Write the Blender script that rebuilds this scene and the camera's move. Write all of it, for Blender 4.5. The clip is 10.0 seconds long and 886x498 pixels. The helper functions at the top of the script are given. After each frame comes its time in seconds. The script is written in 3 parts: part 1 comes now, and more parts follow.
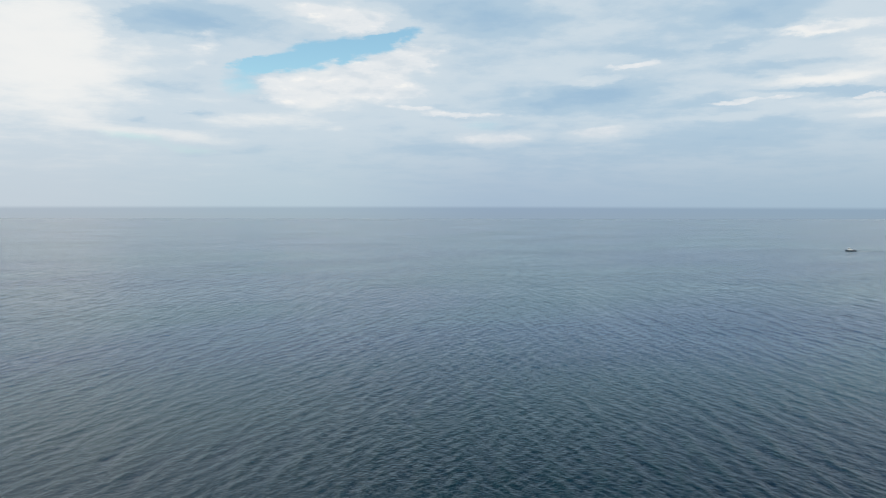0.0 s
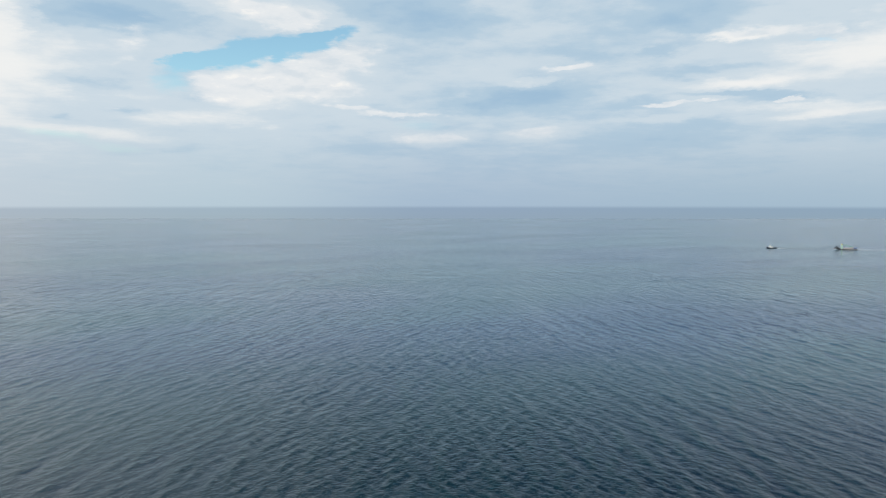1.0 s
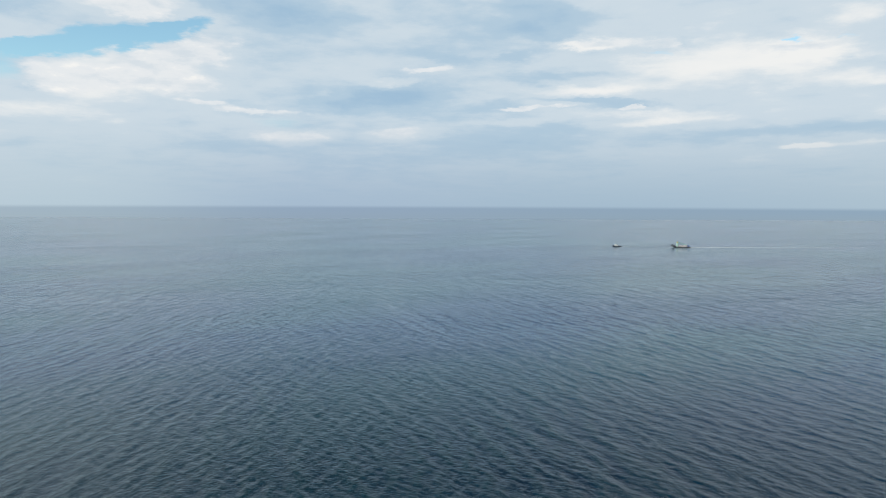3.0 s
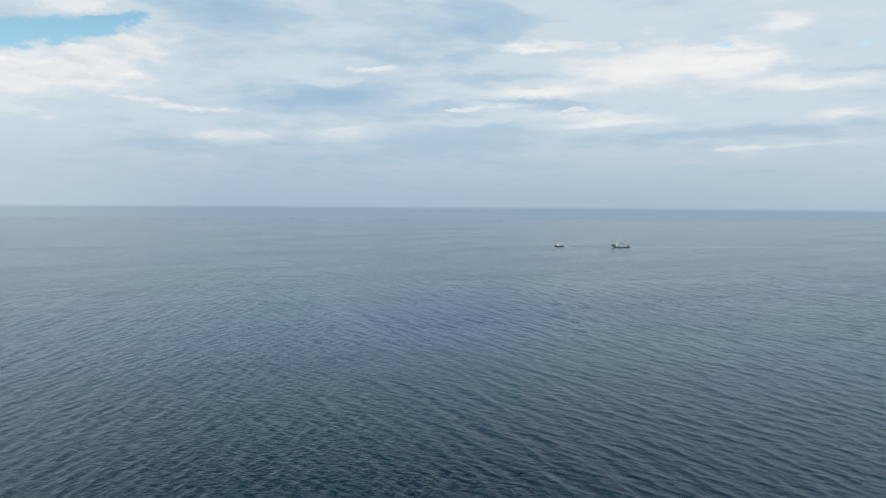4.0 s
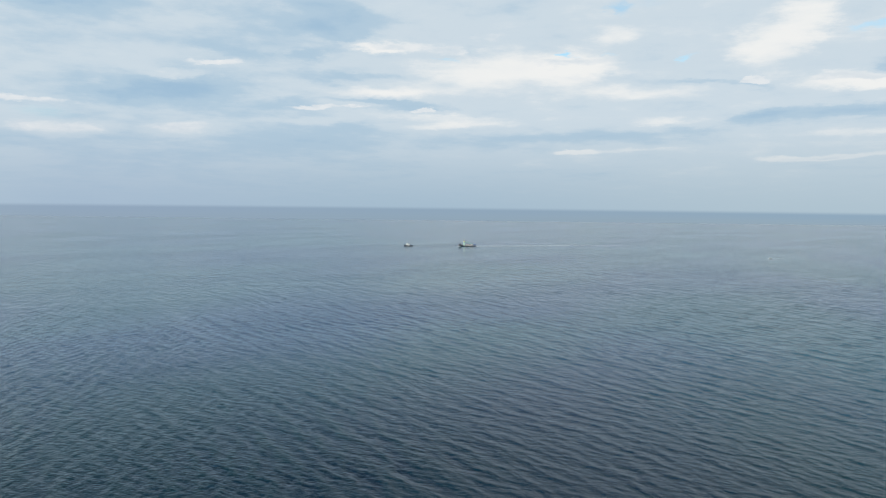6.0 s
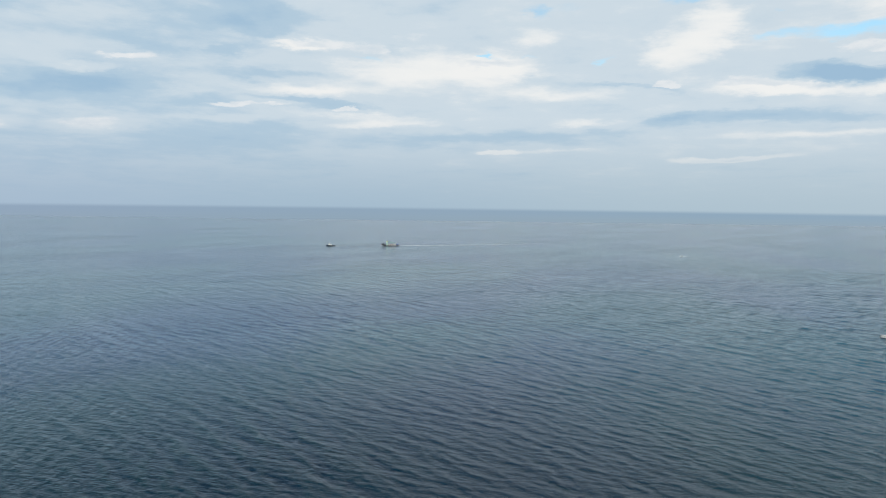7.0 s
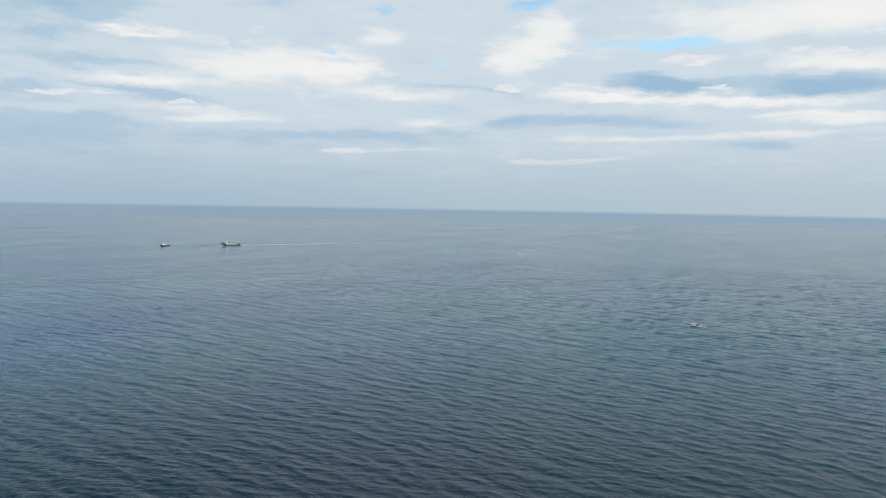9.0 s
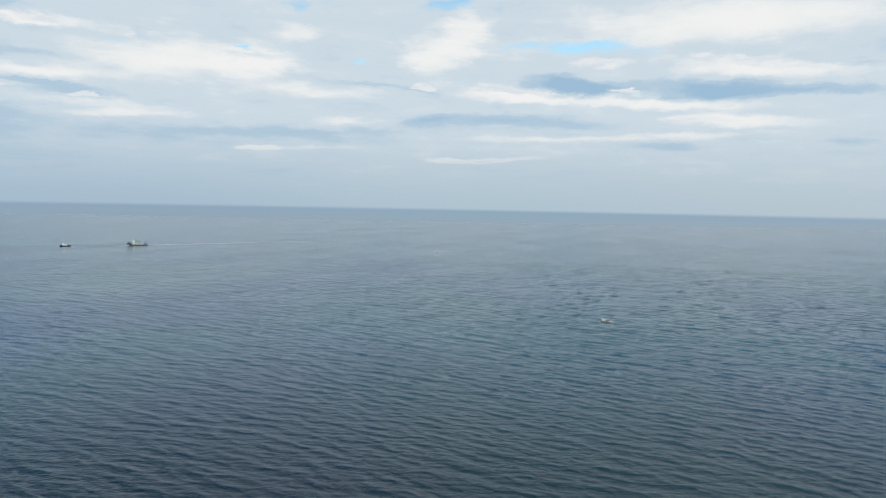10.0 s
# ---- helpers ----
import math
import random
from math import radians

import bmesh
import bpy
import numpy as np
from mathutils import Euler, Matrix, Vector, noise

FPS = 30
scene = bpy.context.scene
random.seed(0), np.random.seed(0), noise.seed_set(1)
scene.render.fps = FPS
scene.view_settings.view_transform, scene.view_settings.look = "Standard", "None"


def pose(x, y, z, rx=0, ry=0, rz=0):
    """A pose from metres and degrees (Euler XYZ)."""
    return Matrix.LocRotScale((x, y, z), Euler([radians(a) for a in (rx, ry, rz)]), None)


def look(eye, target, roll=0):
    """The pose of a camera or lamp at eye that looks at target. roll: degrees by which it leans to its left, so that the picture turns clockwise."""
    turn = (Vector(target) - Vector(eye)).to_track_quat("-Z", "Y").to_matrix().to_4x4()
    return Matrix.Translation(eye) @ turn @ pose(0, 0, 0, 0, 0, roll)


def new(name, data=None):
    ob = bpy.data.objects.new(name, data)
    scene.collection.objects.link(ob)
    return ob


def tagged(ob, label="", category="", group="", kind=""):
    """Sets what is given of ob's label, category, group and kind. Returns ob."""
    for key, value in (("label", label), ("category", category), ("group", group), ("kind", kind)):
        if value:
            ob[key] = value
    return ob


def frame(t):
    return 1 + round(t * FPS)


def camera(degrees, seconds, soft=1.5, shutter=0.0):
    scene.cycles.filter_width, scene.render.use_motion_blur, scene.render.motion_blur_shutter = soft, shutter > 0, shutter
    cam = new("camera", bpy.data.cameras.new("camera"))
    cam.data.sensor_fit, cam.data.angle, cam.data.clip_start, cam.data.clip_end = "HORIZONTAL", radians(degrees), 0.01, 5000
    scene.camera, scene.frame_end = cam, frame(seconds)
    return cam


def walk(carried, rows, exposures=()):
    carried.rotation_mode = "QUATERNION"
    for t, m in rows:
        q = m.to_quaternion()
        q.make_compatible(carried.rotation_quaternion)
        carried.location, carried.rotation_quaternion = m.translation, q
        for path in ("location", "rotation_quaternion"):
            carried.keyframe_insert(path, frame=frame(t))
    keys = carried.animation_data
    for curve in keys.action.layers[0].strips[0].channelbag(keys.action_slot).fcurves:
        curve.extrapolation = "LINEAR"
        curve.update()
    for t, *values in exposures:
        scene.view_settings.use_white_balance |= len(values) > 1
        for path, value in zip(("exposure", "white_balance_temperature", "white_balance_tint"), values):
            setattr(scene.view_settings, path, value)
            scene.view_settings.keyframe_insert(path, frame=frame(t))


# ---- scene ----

# ------------------------------------------------------------------ camera
# A drone that hovers about 110 m over the sea, drifts slowly and turns to its right.
cam = camera(63.42, 10.0, soft=1.0)
EYE = 110.0
DRIFT = (1.13, -0.94, 0.41)          # metres a second
TURNS = [                            # seconds, yaw, pitch, roll
    (0.0, 0.00, -3.69, 0.10),
    (0.5, -2.55, -3.70, 0.04),
    (1.0, -4.97, -3.70, 0.01),
    (1.5, -7.65, -3.69, 0.04),
    (2.0, -10.54, -3.69, 0.10),
    (2.5, -13.47, -3.69, 0.19),
    (2.7, -14.52, -3.69, 0.22),
    (3.8, -19.28, -3.66, 0.35),
    (4.0, -20.29, -3.65, 0.37),
    (4.5, -23.25, -3.62, 0.47),
    (5.0, -26.05, -3.61, 0.58),
    (5.5, -29.01, -3.60, 0.65),
    (5.7, -30.28, -3.59, 0.66),
    (6.8, -37.14, -3.56, 0.73),
    (7.0, -38.31, -3.55, 0.74),
    (7.5, -41.23, -3.53, 0.85),
    (8.0, -44.17, -3.52, 0.93),
    (8.5, -47.17, -3.51, 1.00),
    (9.0, -50.52, -3.49, 1.04),
    (9.5, -54.08, -3.48, 1.08),
    (10.0, -57.09, -3.49, 1.13),
]
walk(cam, [
    (t, pose(DRIFT[0] * t, DRIFT[1] * t, EYE + DRIFT[2] * t, 0, 0, yaw) @ pose(0, 0, 0, 90 + pitch) @ pose(0, 0, 0, 0, 0, roll))
    for t, yaw, pitch, roll in TURNS
])


# ------------------------------------------------------------------ node helpers
def srgb(r, g, b):
    def lin(c):
        c /= 255.0
        return c / 12.92 if c <= 0.04045 else ((c + 0.055) / 1.055) ** 2.4
    return (lin(r), lin(g), lin(b), 1.0)


class Graph:
    """Short ways to write a node tree."""

    def __init__(self, tree):
        self.tree = tree

    def node(self, kind, **settings):
        n = self.tree.nodes.new(kind)
        for key, value in settings.items():
            setattr(n, key, value)
        return n

    def put(self, socket, value):
        if isinstance(value, bpy.types.NodeSocket):
            self.tree.links.new(value, socket)
        elif value is not None:
            socket.default_value = value

    def math(self, op, a, b=None, c=None, clamp=False):
        n = self.node("ShaderNodeMath", operation=op, use_clamp=clamp)
        for i, v in enumerate((a, b, c)):
            self.put(n.inputs[i], v)
        return n.outputs[0]

    def vec(self, op, a, b=None):
        n = self.node("ShaderNodeVectorMath", operation=op)
        self.put(n.inputs[0], a)
        self.put(n.inputs[3] if op == "SCALE" else n.inputs[1], b)
        return n.outputs[0]

    def vec_length(self, a):
        n = self.node("ShaderNodeVectorMath", operation="LENGTH")
        self.put(n.inputs[0], a)
        return n.outputs["Value"]

    def ramp(self, value, lo, hi, a=0.0, b=1.0):
        n = self.node("ShaderNodeMapRange", interpolation_type="SMOOTHSTEP")
        for i, v in enumerate((value, lo, hi, a, b)):
            self.put(n.inputs[i], v)
        return n.outputs[0]

    def mix(self, fac, a, b):
        n = self.node("ShaderNodeMix", data_type="RGBA")
        self.put(n.inputs[0], fac)
        self.put(n.inputs[6], a)
        self.put(n.inputs[7], b)
        return n.outputs[2]

    def xyz(self, x, y, z=0.0):
        n = self.node("ShaderNodeCombineXYZ")
        for i, v in enumerate((x, y, z)):
            self.put(n.inputs[i], v)
        return n.outputs[0]

    def fbm(self, vector, scale, detail=5.0, rough=0.55, colour=False, warp=0.0):
        n = self.node("ShaderNodeTexNoise")
        self.put(n.inputs["Vector"], vector)
        n.inputs["Scale"].default_value = scale
        n.inputs["Detail"].default_value = detail
        n.inputs["Roughness"].default_value = rough
        n.inputs["Distortion"].default_value = warp
        return n.outputs["Color" if colour else "Fac"]

    def place(self, vector, loc=(0, 0, 0), turn=0.0, size=(1, 1, 1)):
        n = self.node("ShaderNodeMapping", vector_type="TEXTURE")
        self.put(n.inputs[0], vector)
        n.inputs[1].default_value = loc
        n.inputs[2].default_value = (0, 0, radians(turn))
        n.inputs[3].default_value = size
        return n.outputs[0]

    def colours(self, value, stops):
        n = self.node("ShaderNodeValToRGB")
        n.color_ramp.interpolation = "EASE"
        el = n.color_ramp.elements
        while len(el) < len(stops):
            el.new(0.5)
        for e, (p, c) in zip(el, stops):
            e.position, e.color = p, c
        self.put(n.inputs[0], value)
        return n.outputs[0]


# ------------------------------------------------------------------ sky
SUN_AZ, SUN_EL = -112.0, 40.0         # degrees to the right of the first view, and up
world = bpy.data.worlds.new("world")
world.use_nodes = True
scene.world = world
world.node_tree.nodes.clear()
g = Graph(world.node_tree)

way = g.vec("NORMALIZE", g.node("ShaderNodeTexCoord").outputs["Generated"])
sep = g.node("ShaderNodeSeparateXYZ")
g.put(sep.inputs[0], way)
dx, dy, dz = sep.outputs
az = g.math("MULTIPLY", g.math("ARCTAN2", dx, dy), 57.29578)
el = g.math("MULTIPLY", g.math("ARCSINE", dz), 57.29578)

# The cloud deck, seen from below: its pattern closes up towards the horizon.
lift = g.math("ADD", g.math("MAXIMUM", dz, 0.0), 0.09)
deck = g.xyz(g.math("DIVIDE", dx, lift), g.math("DIVIDE", dy, lift), g.math("MULTIPLY", dz, 3.0))
billow = g.fbm(deck, 2.3, 8.0, 0.58)
streak = g.fbm(g.xyz(g.math("MULTIPLY", az, 0.11), g.math("MULTIPLY", el, 0.55)), 1.0, 7.0, 0.55, warp=0.5)
ragged = g.fbm(g.xyz(g.math("MULTIPLY", az, 0.34), g.math("MULTIPLY", el, 0.95), 3.0), 1.0, 8.0, 0.6, colour=True)
rag = g.node("ShaderNodeSeparateXYZ")
g.put(rag.inputs[0], ragged)
reach = g.ramp(el, 1.0, 12.0, 0.35, 1.0)
az_w = g.math("ADD", az, g.math("MULTIPLY", g.math("MULTIPLY", g.math("SUBTRACT", rag.outputs[0], 0.5), 5.5), reach))
el_w = g.math("ADD", el, g.math("MULTIPLY", g.math("MULTIPLY", g.math("SUBTRACT", rag.outputs[1], 0.5), 1.7), reach))
sky_at = g.xyz(az_w, el_w)

gaps, tones, puffs = 0.0, 0.0, 0.0


def patch(full, a, e, wide, high, turn, amount):
    """A soft patch round a direction of the sky: degrees right, degrees up, half sizes, turn. It is even where the fall-off is over full."""
    at = g.place(sky_at, (a, e, 0), turn, (wide * (1.9 - full * 0.5), high * (1.9 - full * 0.5), 1))
    n = g.node("ShaderNodeTexGradient", gradient_type="SPHERICAL")
    g.put(n.inputs[0], at)
    return g.ramp(n.outputs["Fac"], 0.0, full), amount


def gap(*numbers):
    """A hole in the clouds."""
    global gaps
    p, amount = patch(0.95, *numbers)
    gaps = g.math("MULTIPLY_ADD", p, amount, gaps)


def tone(*numbers):
    """A thinner, lit (plus) or a thicker, dull (minus) part of the clouds."""
    global tones
    p, amount = patch(1.0, *numbers)
    tones = g.math("MULTIPLY_ADD", p, amount, tones)


def puff(*numbers):
    """A heap of cumulus with a crisp, knobbly edge."""
    global puffs
    p, amount = patch(1.0, *numbers)
    puffs = g.math("MULTIPLY_ADD", p, amount, puffs)


gap(-8.8, 11.54, 6.1, 1.08, 10, 1.19)
gap(-13.9, 10.51, 2.1, 0.66, 9, 1)
gap(-3.8, 12.74, 2.7, 0.58, 12, 0.69)
gap(-15.6, 8.95, 1.9, 1.41, 3, 0.45)
gap(-23.6, 4.83, 3.2, 0.49, -6, 0.36)
gap(-19.6, 3.97, 2.8, 0.42, -4, 0.28)
gap(2.9, 6.10, 3.6, 0.70, 0, 0.26)
gap(31.9, 11.16, 1.0, 0.28, -3, 0.32)
gap(41.4, 11.56, 1.1, 0.26, -3, 0.32)
gap(41.8, 11.53, 1.5, 0.20, -5, 0.32)
gap(44.8, 11.49, 0.7, 0.16, -3, 0.27)
gap(50.6, 10.96, 1.0, 0.39, 17, 0.22)
gap(45.3, 14.67, 1.8, 0.62, -24, 0.38)
gap(47.5, 14.98, 2.6, 0.56, 3, 0.26)
gap(67.8, 12.22, 5.2, 0.70, -1, 0.64)
gap(62.4, 12.36, 1.8, 0.58, 9, 0.34)
gap(62.8, 13.88, 1.1, 0.20, -8, 0.27)
gap(57.4, 15.36, 3.3, 0.60, 5, 0.56)
gap(61.4, 15.15, 1.0, 0.36, 48, 0.26)
gap(50.6, 11.03, 1.1, 0.25, 17, 0.2)
gap(81.6, 5.00, 3.2, 0.24, -1, 0.2)
gap(72.7, 11.63, 1.7, 0.32, 8, 0.26)
tone(-19.4, 13.37, 5.9, 1.56, 2, -0.6)
tone(-23.3, 11.96, 2.6, 1.15, 36, -0.2)
tone(-21.4, 8.36, 2.7, 0.80, -3, -0.3)
tone(-18.8, 6.62, 1.7, 0.41, 2, -0.28)
tone(-22.6, 6.04, 0.9, 0.30, 3, -0.21)
tone(-14.9, 4.17, 2.9, 0.43, 1, -0.2)
tone(3.3, 14.32, 5.7, 1.79, -6, -0.5)
tone(12.1, 8.20, 5.5, 1.27, 2, -0.5)
tone(7.8, 7.66, 2.6, 0.95, -1, -0.3)
tone(15.8, 11.28, 2.9, 0.45, -9, -0.24)
tone(13.7, 13.29, 2.9, 0.64, -3, 0.15)
tone(23.7, 9.75, 4.1, 0.49, 1, -0.21)
tone(22.5, 13.25, 4.5, 0.84, -10, -0.3)
tone(19.9, 7.50, 3.6, 0.46, 6, -0.21)
tone(27.0, 7.97, 3.9, 0.29, -1, -0.28)
tone(18.0, 4.03, 13.4, 1.26, -1, -0.15)
tone(-0.6, 4.34, 5.4, 0.62, 0, -0.15)
tone(23.3, 14.49, 6.4, 1.04, -8, -0.35)
tone(21.4, 11.27, 2.4, 0.50, 3, -0.35)
tone(30.4, 7.56, 3.1, 0.41, -4, -0.35)
tone(28.5, 9.87, 2.9, 0.36, -2, -0.17)
tone(34.3, 11.80, 0.8, 0.44, -4, -0.24)
tone(48.6, 9.46, 6.5, 0.35, -6, -0.15)
tone(55.7, 8.64, 1.3, 0.33, -10, -0.15)
tone(55.5, 6.58, 2.5, 0.46, 4, -0.45)
tone(52.9, 10.48, 3.2, 0.29, -1, -0.08)
tone(23.1, 5.13, 9.8, 1.15, 1, -0.2)
tone(44.0, 5.10, 8.9, 0.50, -1, -0.2)
tone(22.2, 13.04, 6.6, 1.24, 1, -0.15)
tone(66.8, 9.48, 3.7, 0.63, -6, -0.75)
tone(67.1, 8.93, 1.7, 0.47, -0, -0.28)
tone(77.4, 8.75, 4.1, 0.81, 2, -0.8)
tone(83.9, 8.61, 5.7, 0.44, 0, -0.49)
tone(61.6, 6.76, 6.0, 0.57, -1, -0.5)
tone(67.8, 6.40, 3.5, 0.38, -3, -0.21)
tone(52.7, 9.23, 3.8, 0.26, -6, -0.18)
tone(74.8, 4.75, 2.6, 0.43, -2, -0.32)
tone(86.2, 4.98, 2.1, 0.29, -1, -0.17)
tone(48.7, 5.64, 8.8, 0.52, 2, -0.25)
tone(36.2, 4.96, 7.8, 0.82, 3, -0.15)
tone(86.6, 10.32, 2.0, 0.24, -4, -0.24)
tone(-28.3, 9.60, 6.9, 4.89, 5, 0.45)
tone(-29.3, 12.45, 4.4, 1.45, 7, 0.2)
tone(-6.4, 9.16, 7.5, 1.92, 11, 0.45)
tone(-10.8, 8.63, 3.0, 1.61, 2, 0.3)
tone(-8.1, 14.35, 4.8, 1.13, -2, 0.45)
tone(-20.7, 4.93, 7.8, 0.58, -6, 0.3)
tone(-12.5, 6.24, 7.7, 0.68, 1, 0.25)
tone(28.3, 12.11, 3.8, 0.59, -2, 0.4)
tone(25.6, 8.77, 4.7, 0.39, 0, 0.25)
tone(28.5, 6.95, 4.8, 0.35, 1, 0.3)
tone(11.7, 9.27, 3.0, 0.38, 4, 0.35)
tone(4.3, 5.08, 3.8, 0.62, -0, 0.35)
tone(12.6, 5.29, 3.4, 0.56, 5, 0.3)
tone(21.9, 6.39, 5.8, 0.32, 1, 0.2)
tone(32.9, 10.30, 6.7, 0.88, 1, 0.3)
tone(42.1, 10.26, 3.1, 1.68, 3, 0.35)
tone(26.8, 11.91, 2.9, 0.37, -6, 0.35)
tone(33.0, 6.23, 6.0, 0.29, 1, 0.3)
tone(42.4, 4.16, 1.7, 0.19, 5, 0.35)
tone(28.5, 8.55, 5.0, 0.42, 2, 0.2)
tone(38.9, 10.95, 9.3, 1.07, -2, 0.35)
tone(49.2, 6.23, 2.6, 0.73, -2, 0.35)
tone(45.9, 8.55, 7.9, 0.57, -0, 0.25)
tone(56.3, 11.65, 3.0, 2.18, 5, 0.45)
tone(45.3, 12.77, 2.4, 0.86, -4, 0.25)
tone(42.6, 4.15, 1.9, 0.21, 2, 0.4)
tone(46.8, 4.34, 3.1, 0.17, 1, 0.25)
tone(56.8, 3.56, 1.5, 0.19, 1, 0.45)
tone(33.8, 6.64, 6.1, 0.35, -0, 0.25)
tone(77.8, 13.55, 12.0, 1.86, 0, 0.45)
tone(58.8, 13.46, 2.4, 2.06, 49, 0.4)
tone(79.5, 10.41, 7.2, 0.87, -6, 0.45)
tone(62.0, 8.80, 4.2, 0.64, -3, 0.55)
tone(71.6, 8.07, 9.6, 0.50, -3, 0.45)
tone(78.9, 6.68, 5.0, 0.49, -3, 0.45)
tone(70.0, 5.41, 12.8, 0.30, 1, 0.3)
tone(59.9, 3.57, 4.3, 0.22, 3, 0.5)
tone(42.7, 4.08, 1.8, 0.17, 3, 0.35)
tone(33.9, 9.44, 9.0, 0.94, 2, 0.2)
tone(72.0, 9.30, 12.0, 0.60, 1, -0.3)
puff(-7.3, 9.48, 6.6, 1.53, 15, 1)
puff(-12.3, 8.79, 2.2, 1.43, 2, 0.8)
puff(-2.4, 11.13, 3.1, 1.10, 12, 0.8)
puff(-3.8, 8.56, 4.0, 1.29, 1, 0.55)
puff(-8.1, 14.27, 4.3, 0.97, -4, 0.8)
puff(-6.4, 13.55, 2.6, 0.49, 7, 0.6)
puff(-18.6, 11.34, 3.2, 1.60, 19, 0.45)
puff(1.1, 6.98, 4.9, 0.31, -0, 0.8)
puff(-2.2, 7.36, 1.8, 0.22, 0, 0.8)
puff(2.0, 5.05, 1.4, 0.53, -0, 0.7)
puff(5.2, 5.12, 2.1, 0.53, -0, 0.75)
puff(12.2, 5.56, 2.6, 0.47, 7, 0.7)
puff(15.0, 10.34, 2.2, 0.33, 5, 0.9)
puff(22.1, 7.39, 2.3, 0.24, 2, 1)
puff(25.4, 7.45, 1.5, 0.16, -1, 0.7)
puff(30.5, 7.35, 1.3, 0.19, 5, 0.9)
puff(28.3, 12.11, 3.1, 0.33, -2, 0.6)
puff(-19.5, 6.71, 1.2, 0.29, 2, 0.4)
puff(31.0, 7.29, 1.1, 0.17, 1, 0.9)
puff(32.9, 11.65, 2.4, 0.36, -9, 0.6)
puff(42.1, 11.12, 2.1, 0.52, -0, 0.5)
puff(42.5, 9.86, 2.4, 0.45, -5, 0.45)
puff(40.1, 10.99, 2.9, 0.37, -4, 0.5)
puff(44.2, 11.05, 2.8, 0.40, -3, 0.5)
puff(55.4, 9.16, 1.3, 0.19, 0, 0.9)
puff(35.8, 12.93, 2.6, 0.57, 8, 0.4)
puff(69.0, 11.00, 2.3, 0.50, 1, 1)
puff(78.5, 11.05, 3.7, 0.35, -5, 0.9)
puff(82.4, 10.24, 4.4, 0.35, -7, 0.6)
puff(61.1, 9.14, 3.3, 0.39, -3, 0.8)
puff(65.1, 8.72, 2.6, 0.30, -5, 0.6)
puff(71.1, 8.87, 1.7, 0.21, -3, 0.8)
puff(55.3, 9.05, 1.1, 0.21, -6, 0.7)
puff(59.9, 3.57, 3.8, 0.18, 3, 0.7)
puff(76.5, 6.73, 4.4, 0.21, -2, 0.6)

# Blue air in the holes, white to blue-grey cloud round them, haze over the horizon.
sky = g.node("ShaderNodeTexSky", sky_type="NISHITA", sun_disc=False, sun_elevation=radians(SUN_EL), sun_rotation=radians(SUN_AZ),
             altitude=100.0, air_density=1.0, dust_density=0.6, ozone_density=1.2)
blue = g.vec("SCALE", g.vec("MULTIPLY", sky.outputs[0], (0.142, 0.170, 0.156)), g.ramp(el, 15.0, 25.0, 1.0, 0.2))
grain = g.math("ADD", g.math("MULTIPLY", g.math("SUBTRACT", billow, 0.5), 0.5), g.math("MULTIPLY", g.math("SUBTRACT", streak, 0.5), 0.5))
sunward = g.ramp(az, 10.0, -45.0, 0.0, 0.22)
fleck = g.math("MULTIPLY", g.math("SUBTRACT", rag.outputs[2], 0.5), 0.35)
body = g.math("ADD", g.math("ADD", g.math("ADD", tones, grain), g.math("ADD", fleck, g.ramp(az, 12.0, 42.0, 0.46, 0.59))), sunward)
body = g.ramp(body, -0.30, 1.22)
cloud = g.colours(body, [(0.0, srgb(158, 189, 214)), (0.3, srgb(178, 202, 220)), (0.62, srgb(204, 218, 228)), (1.0, srgb(240, 241, 240))])
# An opening added in the deck, unseen overhead, that darkens the sea's reflection.
ahead = g.math("MULTIPLY", g.ramp(az, -24.0, 5.0, 0.0, 1.0), g.ramp(az, 24.0, 44.0, 1.0, 0.5))
broken = g.math("MULTIPLY", g.math("MULTIPLY", g.ramp(el, 15.0, 19.0), ahead), g.ramp(billow, 0.78, 0.50, 0.35, 1.0))
open_air = g.ramp(g.math("ADD", g.math("ADD", gaps, broken), g.math("MULTIPLY", grain, -0.5)), 0.12, 0.72)
above = g.mix(open_air, cloud, blue)
# Cumulus in front of it, lit from above.
knob = g.fbm(g.xyz(g.math("MULTIPLY", az, 0.38), g.math("MULTIPLY", el, 0.95), 8.0), 1.0, 8.0, 0.55)
edge = g.ramp(g.math("ADD", puffs, g.math("MULTIPLY", g.math("SUBTRACT", knob, 0.5), 0.9)), 0.18, 0.70, 0.0, 0.9)
under = g.fbm(g.xyz(g.math("MULTIPLY", az, 0.38), g.math("MULTIPLY_ADD", el, 0.95, 0.4), 8.0), 1.0, 4.0, 0.5)
relief = g.math("MULTIPLY", g.math("SUBTRACT", knob, under), 1.0)
lit = g.math("ADD", g.math("ADD", g.math("MULTIPLY", g.math("SUBTRACT", knob, 0.5), 0.5), relief), g.math("ADD", 0.60, sunward), clamp=True)
heap = g.colours(lit, [(0.0, srgb(196, 209, 222)), (0.4, srgb(214, 223, 230)), (0.75, srgb(230, 234, 237)), (1.0, srgb(247, 246, 243))])
above = g.mix(edge, above, heap)
bearing = g.math("MULTIPLY_ADD", az, 1.0 / 180.0, 0.5)
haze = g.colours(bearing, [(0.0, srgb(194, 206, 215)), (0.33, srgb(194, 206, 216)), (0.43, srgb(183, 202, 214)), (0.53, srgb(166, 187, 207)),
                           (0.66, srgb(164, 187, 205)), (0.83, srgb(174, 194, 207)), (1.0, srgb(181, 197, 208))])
clear = g.ramp(el, -1.0, 7.5)
above = g.mix(clear, haze, above)
